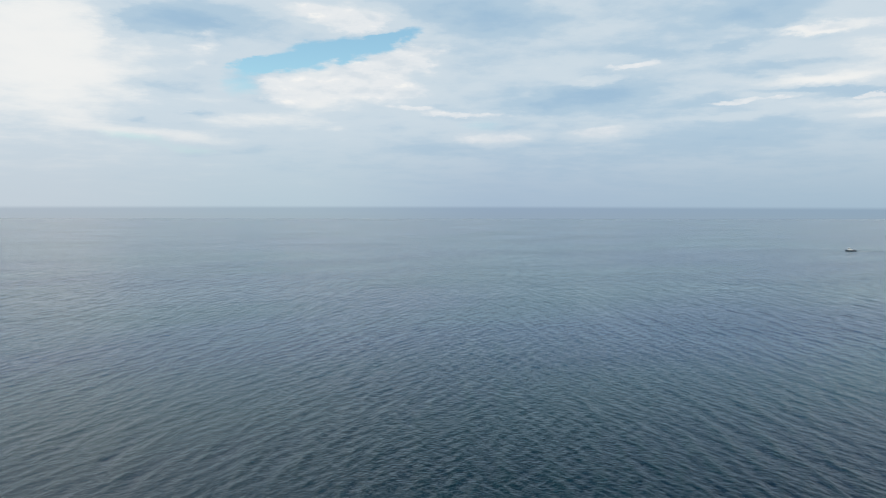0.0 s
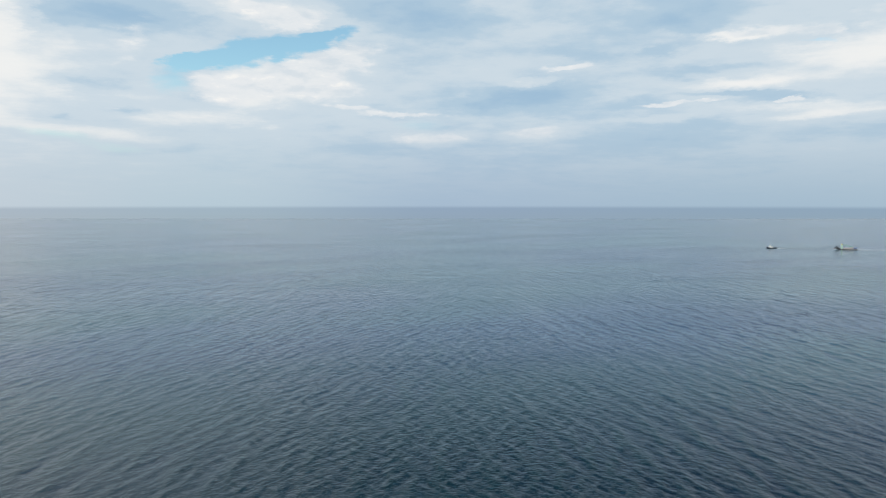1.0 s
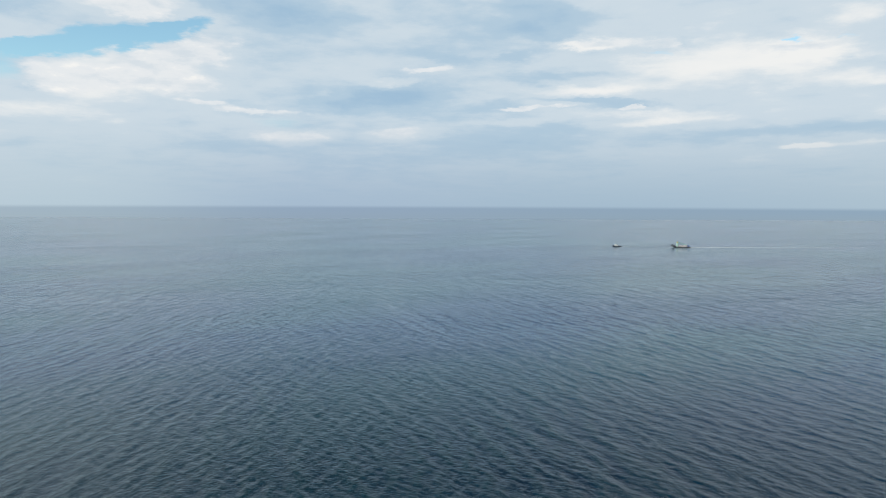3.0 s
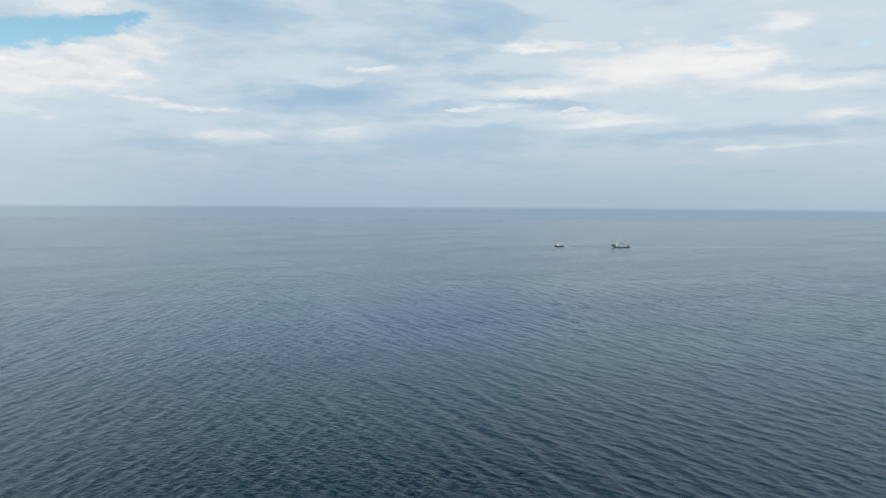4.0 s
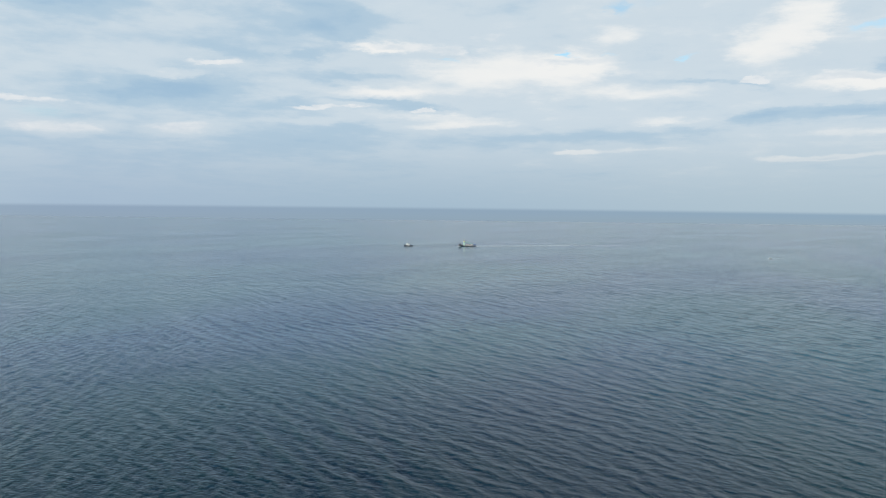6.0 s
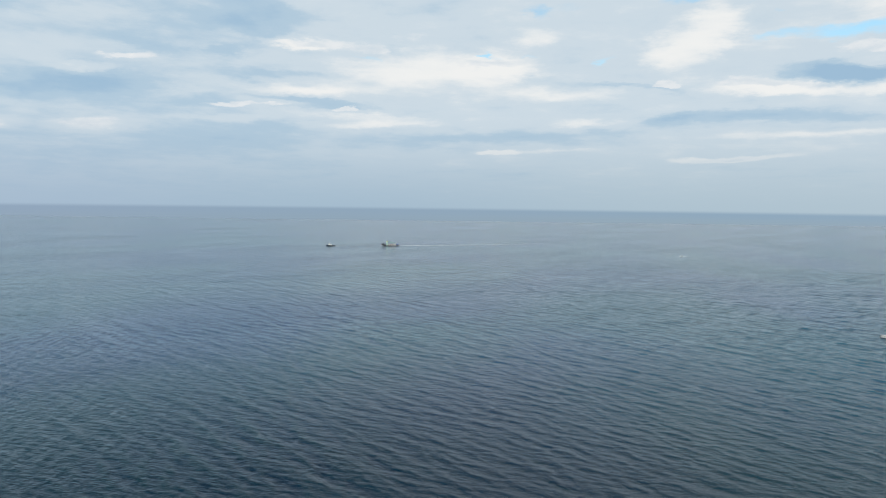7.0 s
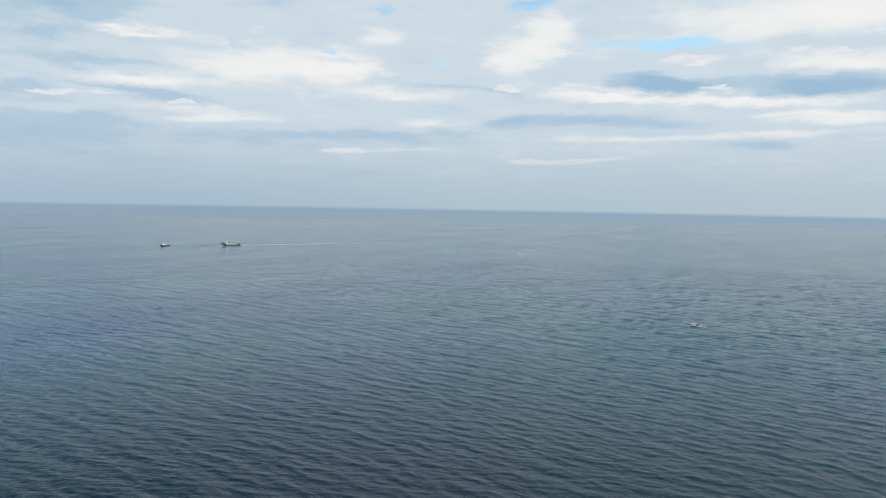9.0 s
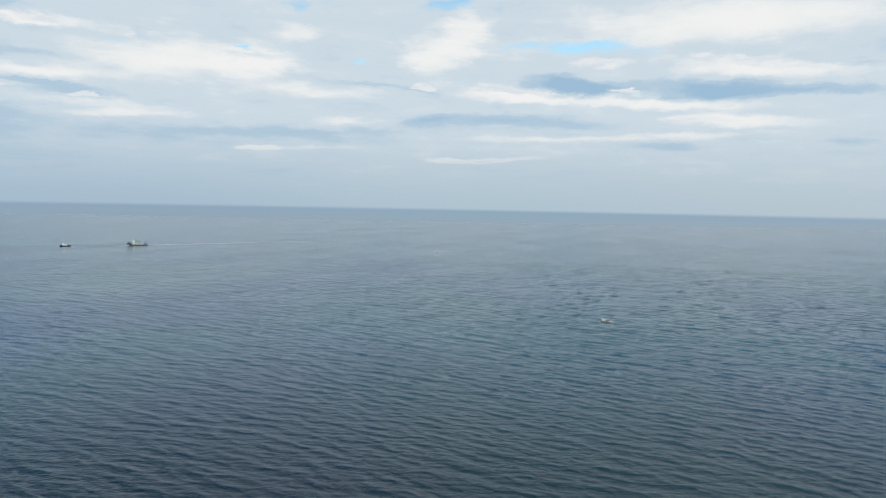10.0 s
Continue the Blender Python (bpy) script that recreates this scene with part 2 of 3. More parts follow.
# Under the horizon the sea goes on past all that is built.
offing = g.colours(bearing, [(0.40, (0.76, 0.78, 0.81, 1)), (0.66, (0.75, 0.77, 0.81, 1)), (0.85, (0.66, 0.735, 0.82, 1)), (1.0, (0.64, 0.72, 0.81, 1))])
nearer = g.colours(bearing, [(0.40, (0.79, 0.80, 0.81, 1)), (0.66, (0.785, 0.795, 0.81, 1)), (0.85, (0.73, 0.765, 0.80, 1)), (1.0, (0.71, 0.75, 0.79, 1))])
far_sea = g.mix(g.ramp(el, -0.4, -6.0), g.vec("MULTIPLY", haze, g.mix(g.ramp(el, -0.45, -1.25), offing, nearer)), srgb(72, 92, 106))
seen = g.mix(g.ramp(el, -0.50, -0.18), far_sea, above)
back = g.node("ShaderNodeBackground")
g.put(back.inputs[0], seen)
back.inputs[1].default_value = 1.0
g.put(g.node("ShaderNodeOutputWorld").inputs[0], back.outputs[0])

sun = new("sun", bpy.data.lights.new("sun", "SUN"))
sun.data.energy, sun.data.angle, sun.data.color = 2.6, radians(6), (1.0, 0.95, 0.88)
to_sun = Vector((math.sin(radians(SUN_AZ)) * math.cos(radians(SUN_EL)), math.cos(radians(SUN_AZ)) * math.cos(radians(SUN_EL)), math.sin(radians(SUN_EL))))
sun.matrix_world = look(to_sun * 300, (0, 0, 0))


# ------------------------------------------------------------------ materials
def material(name):
    m = bpy.data.materials.new(name)
    m.use_nodes = True
    m.node_tree.nodes.clear()
    q = Graph(m.node_tree)
    bsdf = q.node("ShaderNodeBsdfPrincipled")
    out = q.node("ShaderNodeOutputMaterial")
    q.put(out.inputs[0], bsdf.outputs[0])
    return m, q, bsdf


def paint(name, colour, rough=0.5, metal=0.0, worn=0.3, rust=(0.16, 0.07, 0.03), scale=0.8):
    """Ship's paint or bare stuff with stains at two scales and a little relief."""
    m, q, b = material(name)
    at = q.node("ShaderNodeTexCoord").outputs["Object"]
    big, fine = q.fbm(at, scale, 5, 0.6), q.fbm(at, scale * 9, 4, 0.6)
    c = q.mix(q.ramp(big, 0.35, 0.75, 0.0, worn), (*colour, 1), (*[k * 0.55 for k in colour], 1))
    c = q.mix(q.ramp(q.math("ADD", big, q.math("MULTIPLY", fine, 0.5)), 0.88, 1.05, 0.0, worn), c, (*rust, 1))
    q.put(b.inputs["Base Color"], c)
    q.put(b.inputs["Roughness"], q.ramp(fine, 0.2, 0.8, max(rough - 0.12, 0.05), min(rough + 0.15, 1.0)))
    b.inputs["Metallic"].default_value = metal
    bump = q.node("ShaderNodeBump")
    bump.inputs["Strength"].default_value, bump.inputs["Distance"].default_value = 0.25, 0.02
    q.put(bump.inputs["Height"], fine)
    q.put(b.inputs["Normal"], bump.outputs[0])
    return m


def sea_material():
    m, q, b = material("sea_water")
    at = q.node("ShaderNodeNewGeometry").outputs["Position"]
    # Wind patches and calmer, smoother lanes.
    gust = q.fbm(q.place(at, turn=20, size=(420, 160, 1)), 1.0, 5, 0.6, warp=0.6)
    lane = q.fbm(q.place(at, turn=-15, size=(900, 120, 1)), 1.0, 4, 0.55, warp=1.0)
    calm = q.ramp(lane, 0.50, 0.72)
    b.inputs["IOR"].default_value = 1.333
    far_off = q.ramp(q.vec_length(at), 260.0, 1300.0)
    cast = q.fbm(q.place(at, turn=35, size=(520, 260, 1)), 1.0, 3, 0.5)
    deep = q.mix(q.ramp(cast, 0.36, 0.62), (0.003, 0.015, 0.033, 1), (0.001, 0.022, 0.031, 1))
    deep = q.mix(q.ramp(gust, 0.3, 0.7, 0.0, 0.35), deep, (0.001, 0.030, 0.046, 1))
    # Haze painted into the water colour: brighter and bluer with distance from the origin.
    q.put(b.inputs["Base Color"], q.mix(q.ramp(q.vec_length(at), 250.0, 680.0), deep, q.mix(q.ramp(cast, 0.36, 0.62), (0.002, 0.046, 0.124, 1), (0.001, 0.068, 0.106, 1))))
    # Old wakes that have left bent lanes of smooth water.
    part_of = q.node("ShaderNodeSeparateXYZ")
    q.put(part_of.inputs[0], q.vec("ADD", at, q.vec("SCALE", q.fbm(q.place(at, size=(70, 70, 1)), 1.0, 4, 0.6, colour=True), 22.0)))
    east, north = part_of.outputs[0], part_of.outputs[1]

    def lane_along(x0, bend, y0, lean, y1, y2, wide):
        off = q.math("SUBTRACT", north, y0)
        mid = q.math("ADD", q.math("MULTIPLY", q.math("MULTIPLY", off, off), bend), q.math("MULTIPLY_ADD", off, lean, x0 + 11.0))
        near = q.ramp(q.math("ABSOLUTE", q.math("SUBTRACT", east, mid)), wide, wide * 0.2)
        return q.math("MULTIPLY", near, q.math("MULTIPLY", q.ramp(north, y1, y1 + 60), q.ramp(north, y2, y2 - 60)))

    slick = q.math("MAXIMUM", q.math("MULTIPLY", lane_along(158, 0.00044, 680, 0.0, 540, 1000, 18), 0.8), q.math("MULTIPLY", lane_along(1244, 0.0004, 732, 0.41, 500, 880, 60), 0.3))
    slick = q.math("MAXIMUM", slick, q.math("MULTIPLY", lane_along(996, 0.0, 420, 0.1, 320, 520, 45), 0.3))
    calm = q.math("MAXIMUM", q.math("MULTIPLY", calm, 0.35), slick)
    q.put(b.inputs["Roughness"], q.math("MULTIPLY_ADD", far_off, 0.03, q.ramp(gust, 0.3, 0.75, 0.11, 0.15)))
    # Wind waves in two crossing sets, short wavelets and ripples on them.
    chop = q.fbm(q.place(at, turn=-14, size=(2.4, 4.6, 3.5)), 1.0, 3, 0.6, warp=0.5)
    cross = q.fbm(q.place(at, turn=22, size=(1.7, 3.0, 2.5)), 1.0, 3, 0.6, warp=0.4)
    wavelet = q.fbm(q.place(at, turn=6, size=(0.8, 1.3, 1.1)), 1.0, 3, 0.65)
    # Steeper crests with sharp backs, and the longer swell that still shows far out.
    steep = q.fbm(q.place(at, turn=-4, size=(6.0, 9.0, 7)), 1.0, 4, 0.6, warp=0.6)
    crest = q.math("SUBTRACT", 1.0, q.math("ABSOLUTE", q.math("MULTIPLY_ADD", steep, 4.0, -2.0)))
    roller = q.fbm(q.place(at, turn=-6, size=(19.0, 42.0, 20)), 1.0, 3, 0.6, warp=0.5)
    force = q.math("MULTIPLY", q.ramp(gust, 0.25, 0.75, 0.85, 1.12), q.math("MULTIPLY_ADD", calm, -0.7, 1.0))
    # Chop is flattened with distance from the origin, which brightens the far water.
    force = q.math("MULTIPLY", force, q.math("MULTIPLY_ADD", far_off, -0.72, 1.0))
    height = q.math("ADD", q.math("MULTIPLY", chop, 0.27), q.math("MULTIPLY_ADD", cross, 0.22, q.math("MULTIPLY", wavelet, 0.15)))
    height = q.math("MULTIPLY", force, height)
    height = q.math("MULTIPLY_ADD", crest, q.math("MULTIPLY_ADD", far_off, 0.04, 0.12), height)
    height = q.math("MULTIPLY_ADD", roller, q.math("MULTIPLY_ADD", far_off, 1.4, 0.6), height)
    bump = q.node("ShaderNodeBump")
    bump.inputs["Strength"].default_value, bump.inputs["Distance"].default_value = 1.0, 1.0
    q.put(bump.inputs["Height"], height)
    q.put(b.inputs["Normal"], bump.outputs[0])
    return m


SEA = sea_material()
NAVY = paint("navy_paint", (0.020, 0.030, 0.055), 0.45, worn=0.35)
BLACK = paint("black_paint", (0.030, 0.030, 0.034), 0.55, worn=0.4)
WHITE = paint("white_paint", (0.78, 0.78, 0.76), 0.4, worn=0.15)
CREAM = paint("cream_paint", (0.62, 0.58, 0.50), 0.5, worn=0.3)
GREEN = paint("green_paint", (0.60, 0.82, 0.70), 0.5, worn=0.2)
DARK_GREEN = paint("dark_green_paint", (0.20, 0.46, 0.32), 0.5, worn=0.3)
YELLOW = paint("yellow_paint", (0.70, 0.50, 0.08), 0.5, worn=0.25)
BLUE = paint("blue_paint", (0.035, 0.11, 0.33), 0.45, worn=0.3)
PINK = paint("faded_red_paint", (0.84, 0.75, 0.72), 0.55, worn=0.12)
RED = paint("red_lead_paint", (0.22, 0.045, 0.03), 0.6, worn=0.4)
STEEL = paint("weathered_steel", (0.20, 0.19, 0.18), 0.55, metal=0.4, worn=0.6)
DECK = paint("grey_deck_paint", (0.16, 0.17, 0.17), 0.7, worn=0.5)
WOOD = paint("weathered_wood", (0.15, 0.115, 0.085), 0.7, worn=0.5)
RUBBER = paint("black_rubber", (0.015, 0.015, 0.015), 0.8, worn=0.2)
GLASS = paint("dark_glass", (0.02, 0.025, 0.03), 0.08, worn=0.0)
ROPE = paint("wet_rope", (0.05, 0.045, 0.04), 0.8, worn=0.4)
NET = paint("fishing_net", (0.03, 0.04, 0.045), 0.9, worn=0.5)
FOAM = paint("sea_foam", (0.56, 0.60, 0.62), 0.7, worn=0.1, rust=(0.6, 0.64, 0.66))


# ------------------------------------------------------------------ sea
def sea():
    """One sheet, fine where the camera looks, that rises and falls with a swell whose crests run away from the first view."""
    rng = np.random.default_rng(7)
    radii = [2.0]
    while radii[-1] < 36000.0:
        r = radii[-1]
        radii.append(r * (1.06 if r < 215 else 1.0024 if r < 1500 else 1.006 if r < 5200 else 1.12))
    radii = np.array(radii)
    fine = np.arange(-36.0, 94.0, 0.14)
    coarse = np.arange(94.0, 324.0, 2.5)
    angles = np.radians(np.concatenate([fine, coarse]))
    rr, aa = np.meshgrid(radii, angles, indexing="ij")
    x, y = rr * np.sin(aa), rr * np.cos(aa)
    z, sx, sy = np.zeros_like(x), np.zeros_like(x), np.zeros_like(x)
    cell = rr * 0.0024
    open_water = np.clip((rr - 330.0) / 500.0, 0.0, 1.0)      # the waves grow out of the shore's lee
    gain = 0.92 + 0.4 * open_water ** 2 * (3.0 - 2.0 * open_water)
    for i in range(80):
        length = 2.7 * (28.0 / 2.7) ** rng.random()
        heading = radians(93.0 + rng.normal() * (30.0 if length < 8 else 20.0 if length < 14 else 10.0))
        k = 2 * math.pi / length
        slope = 0.0160 * math.exp(-((math.log(length / 6.2)) / 0.7) ** 2) + 0.0045
        fade = np.clip((length / 2.2 - cell) / (length / 6.0), 0.0, 1.0) * gain
        phase = k * (x * math.sin(heading) + y * math.cos(heading)) + rng.random() * 6.283
        z += fade * slope / k * np.sin(phase)
        push = fade * slope / k * np.cos(phase) * 1.5     # crests are drawn together
        sx += push * math.sin(heading)
        sy += push * math.cos(heading)
    x, y = x + sx, y + sy
    n_r, n_a = x.shape
    verts = np.stack([x.ravel(), y.ravel(), z.ravel()], 1)
    verts = np.vstack([verts, [[x[0].mean(), y[0].mean(), z[0].mean()]]])
    i, j = np.meshgrid(np.arange(n_r - 1), np.arange(n_a), indexing="ij")
    jn = (j + 1) % n_a
    quads = np.stack([i * n_a + j, i * n_a + jn, (i + 1) * n_a + jn, (i + 1) * n_a + j], -1).reshape(-1, 4)
    j0 = np.arange(n_a)
    fan = np.stack([np.full(n_a, n_r * n_a), (j0 + 1) % n_a, j0], 1)
    me = bpy.data.meshes.new("sea")
    loops = np.concatenate([quads.ravel(), fan.ravel()]).astype(np.int32)
    me.vertices.add(len(verts))
    me.vertices.foreach_set("co", verts.ravel())
    me.loops.add(len(loops))
    me.loops.foreach_set("vertex_index", loops)
    me.polygons.add(len(quads) + len(fan))
    starts = np.concatenate([np.arange(len(quads)) * 4, len(quads) * 4 + np.arange(len(fan)) * 3]).astype(np.int32)
    me.polygons.foreach_set("loop_start", starts)
    me.update(calc_edges=True)
    me.shade_smooth()
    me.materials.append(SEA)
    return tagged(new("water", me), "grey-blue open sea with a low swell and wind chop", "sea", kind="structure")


sea()


# ------------------------------------------------------------------ mesh helpers
def part(name, bm, mat, parent=None, label="", smooth=False):
    me = bpy.data.meshes.new(name)
    bmesh.ops.recalc_face_normals(bm, faces=bm.faces[:])
    bm.to_mesh(me)
    bm.free()
    me.materials.append(mat)
    if smooth:
        me.shade_smooth()
    ob = new(name, me)
    if parent:
        ob.parent = parent
    return tagged(ob, label)


def add_box(bm, size, at, turn=(0, 0, 0), bevel=0.04):
    made = bmesh.ops.create_cube(bm, size=1.0, matrix=pose(*at, *turn) @ Matrix.Diagonal((*size, 1)))
    if bevel:
        edges = list({e for v in made["verts"] for e in v.link_edges})
        bmesh.ops.bevel(bm, geom=edges, offset=min(bevel, min(size) * 0.3), segments=1, affect="EDGES")


def box(size, at, turn=(0, 0, 0), bevel=0.04):
    bm = bmesh.new()
    add_box(bm, size, at, turn, bevel)
    return bm


def add_bar(bm, a, b, r1, r2=None, sides=8):
    a, b = Vector(a), Vector(b)
    m = Matrix.Translation((a + b) / 2) @ (b - a).to_track_quat("Z", "Y").to_matrix().to_4x4()
    bmesh.ops.create_cone(bm, cap_ends=True, segments=sides, radius1=r1, radius2=r1 if r2 is None else r2, depth=(b - a).length, matrix=m)


def bar(a, b, r1, r2=None, sides=8):
    bm = bmesh.new()
    add_bar(bm, a, b, r1, r2, sides)
    return bm


def lattice(a, b, wide, chord=0.12, bays=10):
    """A square lattice girder from a to b."""
    bm = bmesh.new()
    a, b = Vector(a), Vector(b)
    turn = (b - a).to_track_quat("Z", "Y").to_matrix()
    long = (b - a).length
    corner = [Vector((sx * wide / 2, sy * wide / 2, 0)) for sx, sy in ((-1, -1), (1, -1), (1, 1), (-1, 1))]

    def at(c, s):
        return a + turn @ (corner[c % 4] + Vector((0, 0, s * long)))

    for c in range(4):
        add_bar(bm, at(c, 0), at(c, 1), chord, sides=6)
        for k in range(bays):
            add_bar(bm, at(c, k / bays), at(c + 1, (k + 1) / bays), chord * 0.6, sides=4)
            add_bar(bm, at(c, k / bays), at(c + 1, k / bays), chord * 0.5, sides=4)
    return bm


def torus(at, big, small, axis="y"):
    bm = bmesh.new()
    n, k = 14, 6
    ring = []
    for i in range(n):
        u = 2 * math.pi * i / n
        row = []
        for j in range(k):
            v = 2 * math.pi * j / k
            p = ((big + small * math.cos(v)) * math.cos(u), small * math.sin(v), (big + small * math.cos(v)) * math.sin(u))
            row.append(bm.verts.new((at[0] + p[0], at[1] + p[1], at[2] + p[2])))
        ring.append(row)
    for i in range(n):
        for j in range(k):
            bm.faces.new((ring[i][j], ring[(i + 1) % n][j], ring[(i + 1) % n][(j + 1) % k], ring[i][(j + 1) % k]))
    return bm


def hull(length, beam, depth, draft, bow=0.35, sheer=0.9, stern=0.85, flare=0.78, rows=7, steps=22, z0=0.0, z1=1.0, out=0.0):
    """A ship's shell from stern (-x) to bow (+x), open on top; z0 to z1 picks a strake between keel and rail, out sets it proud."""
    bm = bmesh.new()
    grid = []
    for i in range(steps + 1):
        s = i / steps
        if s > 1 - bow:
            u = (s - 1 + bow) / bow
            half = math.sqrt(max(1 - u ** 2.2, 0.0))
        else:
            half = stern + (1 - stern) * min(s / 0.35, 1.0)
        rail = depth + sheer * max(s - 0.35, 0.0) ** 2 * 2.4 + 0.12 * sheer * max(0.2 - s, 0.0) * 5
        row = []
        for j in range(rows + 1):
            v = z0 + (z1 - z0) * j / rows
            z = -draft + (rail + draft) * v
            full = flare + (1 - flare) * v ** 0.7
            full *= min(1.0, 0.35 + v * 2.6)
            rake = (0.10 * length * bow) * (v - 0.6) * max(s - 1 + bow, 0) / bow
            row.append((s * length - length / 2 + rake, half * full * beam / 2 + out, z))
        grid.append(row)
    for side in (1, -1):
        vs = [[bm.verts.new((x, side * y, z)) for x, y, z in row] for row in grid]
        for i in range(steps):
            for j in range(rows):
                bm.faces.new((vs[i][j], vs[i + 1][j], vs[i + 1][j + 1], vs[i][j + 1]))
    if out == 0.0:
        ends = [[bm.verts.new((x, sg * y, z)) for sg in (1, -1)] for x, y, z in grid[0]]
        for a, b in zip(ends, ends[1:]):
            bm.faces.new((a[0], a[1], b[1], b[0]))
    bmesh.ops.remove_doubles(bm, verts=bm.verts[:], dist=0.004)
    return bm


def deck_plate(length, beam, z, bow=0.35, stern=0.85, steps=22, rise=0.0, thick=0.08):
    bm = bmesh.new()
    rows = []
    for i in range(steps + 1):
        s = i / steps * 0.985
        half = math.sqrt(max(1 - ((s - 1 + bow) / bow) ** 2.2, 0)) if s > 1 - bow else stern + (1 - stern) * min(s / 0.35, 1.0)
        zz = z + rise * max(s - 0.35, 0) ** 2 * 2.4
        w = half * beam / 2 * 0.985
        rows.append([bm.verts.new((s * length - length / 2, sy * w, zz + dz_)) for sy, dz_ in ((1, 0), (-1, 0), (-1, -thick), (1, -thick))])
    for a, b in zip(rows, rows[1:]):
        for k in range(4):
            bm.faces.new((a[k], b[k], b[(k + 1) % 4], a[(k + 1) % 4]))
    bm.faces.new(rows[0])
    bm.faces.new(rows[-1])
    return bm


def rail(points, height, parent, mat, gauge=0.025):
    bm = bmesh.new()
    for a, b in zip(points, points[1:]):
        a, b = Vector(a), Vector(b)
        n = max(1, round((b - a).length / 1.5))
        for k in range(n + 1):
            p = a.lerp(b, k / n)
            add_bar(bm, p, p + Vector((0, 0, height)), gauge, sides=5)
        for h in (0.5, 1.0):
            add_bar(bm, a + Vector((0, 0, height * h)), b + Vector((0, 0, height * h)), gauge, sides=5)
    return part("railing", bm, mat, parent)


def base(name, x, y, heading, label, category, group=""):
    ob = new(name)
    ob.matrix_world = pose(x, y, 0, 0, 0, heading)
    return tagged(ob, label, category, group)


# ------------------------------------------------------------------ tug
def tug(x, y, heading):
    t = base("tugboat", x, y, heading, "dark-hulled tugboat with a white deckhouse, towing a dredger on the sea", "tugboat")
    L, B = 23.0, 7.4
    shell = part("hull", hull(L, B, 1.7, 2.2, bow=0.42, sheer=1.5, flare=0.74), NAVY, t, "dark navy steel hull", smooth=True)
    part("boot_stripe", hull(L, B, 1.7, 2.2, bow=0.42, sheer=1.5, flare=0.74, rows=2, z0=0.40, z1=0.56, out=0.03), BLACK, shell, "black waterline strake")
    part("rubbing_strake", hull(L, B, 1.7, 2.2, bow=0.42, sheer=1.5, flare=0.74, rows=2, z0=0.86, z1=0.94, out=0.12), RUBBER, shell, "black rubber belting")
    part("deck", deck_plate(L, B, 1.05, bow=0.42, rise=1.2), DECK, t)
    house = part("deckhouse", box((10.5, 5.2, 3.0), (1.8, 0, 2.6), bevel=0.15), WHITE, t, "white steel deckhouse")
    for side in (1, -1):
        for k in range(5):
            part("porthole", bar((-0.6 + k * 1.6, side * 2.58, 3.0), (-0.6 + k * 1.6, side * 2.63, 3.0), 0.22, sides=12), GLASS, house)
    bridge = part("wheelhouse", box((4.4, 4.2, 2.8), (3.8, 0, 5.5), bevel=0.2), WHITE, t, "white wheelhouse with a band of windows")
    for k in range(4):
        part("window", box((0.05, 0.78, 0.9), (6.02, -1.38 + k * 0.92, 6.0), bevel=0.01), GLASS, bridge)
        for side in (1, -1):
            part("window", box((0.72, 0.05, 0.9), (2.75 + k * 0.9, side * 2.11, 6.0), bevel=0.01), GLASS, bridge)
    part("roof", box((5.0, 4.8, 0.14), (3.8, 0, 6.98), bevel=0.05), WHITE, bridge)
    mast = part("mast", bar((2.9, 0, 7.0), (2.7, 0, 12.0), 0.13, 0.07), WHITE, t, "white signal mast")
    part("yard", bar((2.8, -1.3, 9.4), (2.8, 1.3, 9.4), 0.05), WHITE, mast)
    part("radar", box((0.25, 1.6, 0.18), (3.2, 0, 8.0)), WHITE, mast)
    for side in (1, -1):
        stack = part("funnel", box((1.1, 0.9, 2.6), (-0.7, side * 1.4, 4.6), (0, -6, 0), 0.12), CREAM, t, "cream funnel with a black top")
        part("cap", box((1.12, 0.92, 0.5), (-0.84, side * 1.4, 6.0), (0, -6, 0), 0.08), BLACK, stack)
        rail([(-10.6, side * 2.9, 1.7), (-4.0, side * 3.4, 1.7)], 0.9, t, STEEL)
        for k in range(6):
            part("tyre", torus((-8.5 + k * 3.0, side * (3.45 if k else 3.25), 0.95), 0.42, 0.16), RUBBER, t)
    winch = part("towing_winch", bar((-4.2, -1.1, 1.9), (-4.2, 1.1, 1.9), 0.65, sides=16), STEEL, t, "steel towing winch")
    for side in (1, -1):
        part("flange", bar((-4.2, side * 1.1, 1.9), (-4.2, side * 1.2, 1.9), 0.9, sides=16), STEEL, winch)
    part("towing_bow", bar((-7.6, -2.6, 2.3), (-7.6, 2.6, 2.3), 0.12), STEEL, t)
    part("bulwark", hull(L, B, 1.95, 2.2, bow=0.42, sheer=1.5, flare=0.74, rows=2, z0=0.86, z1=1.0), NAVY, t, "low dark bulwark")
    return t


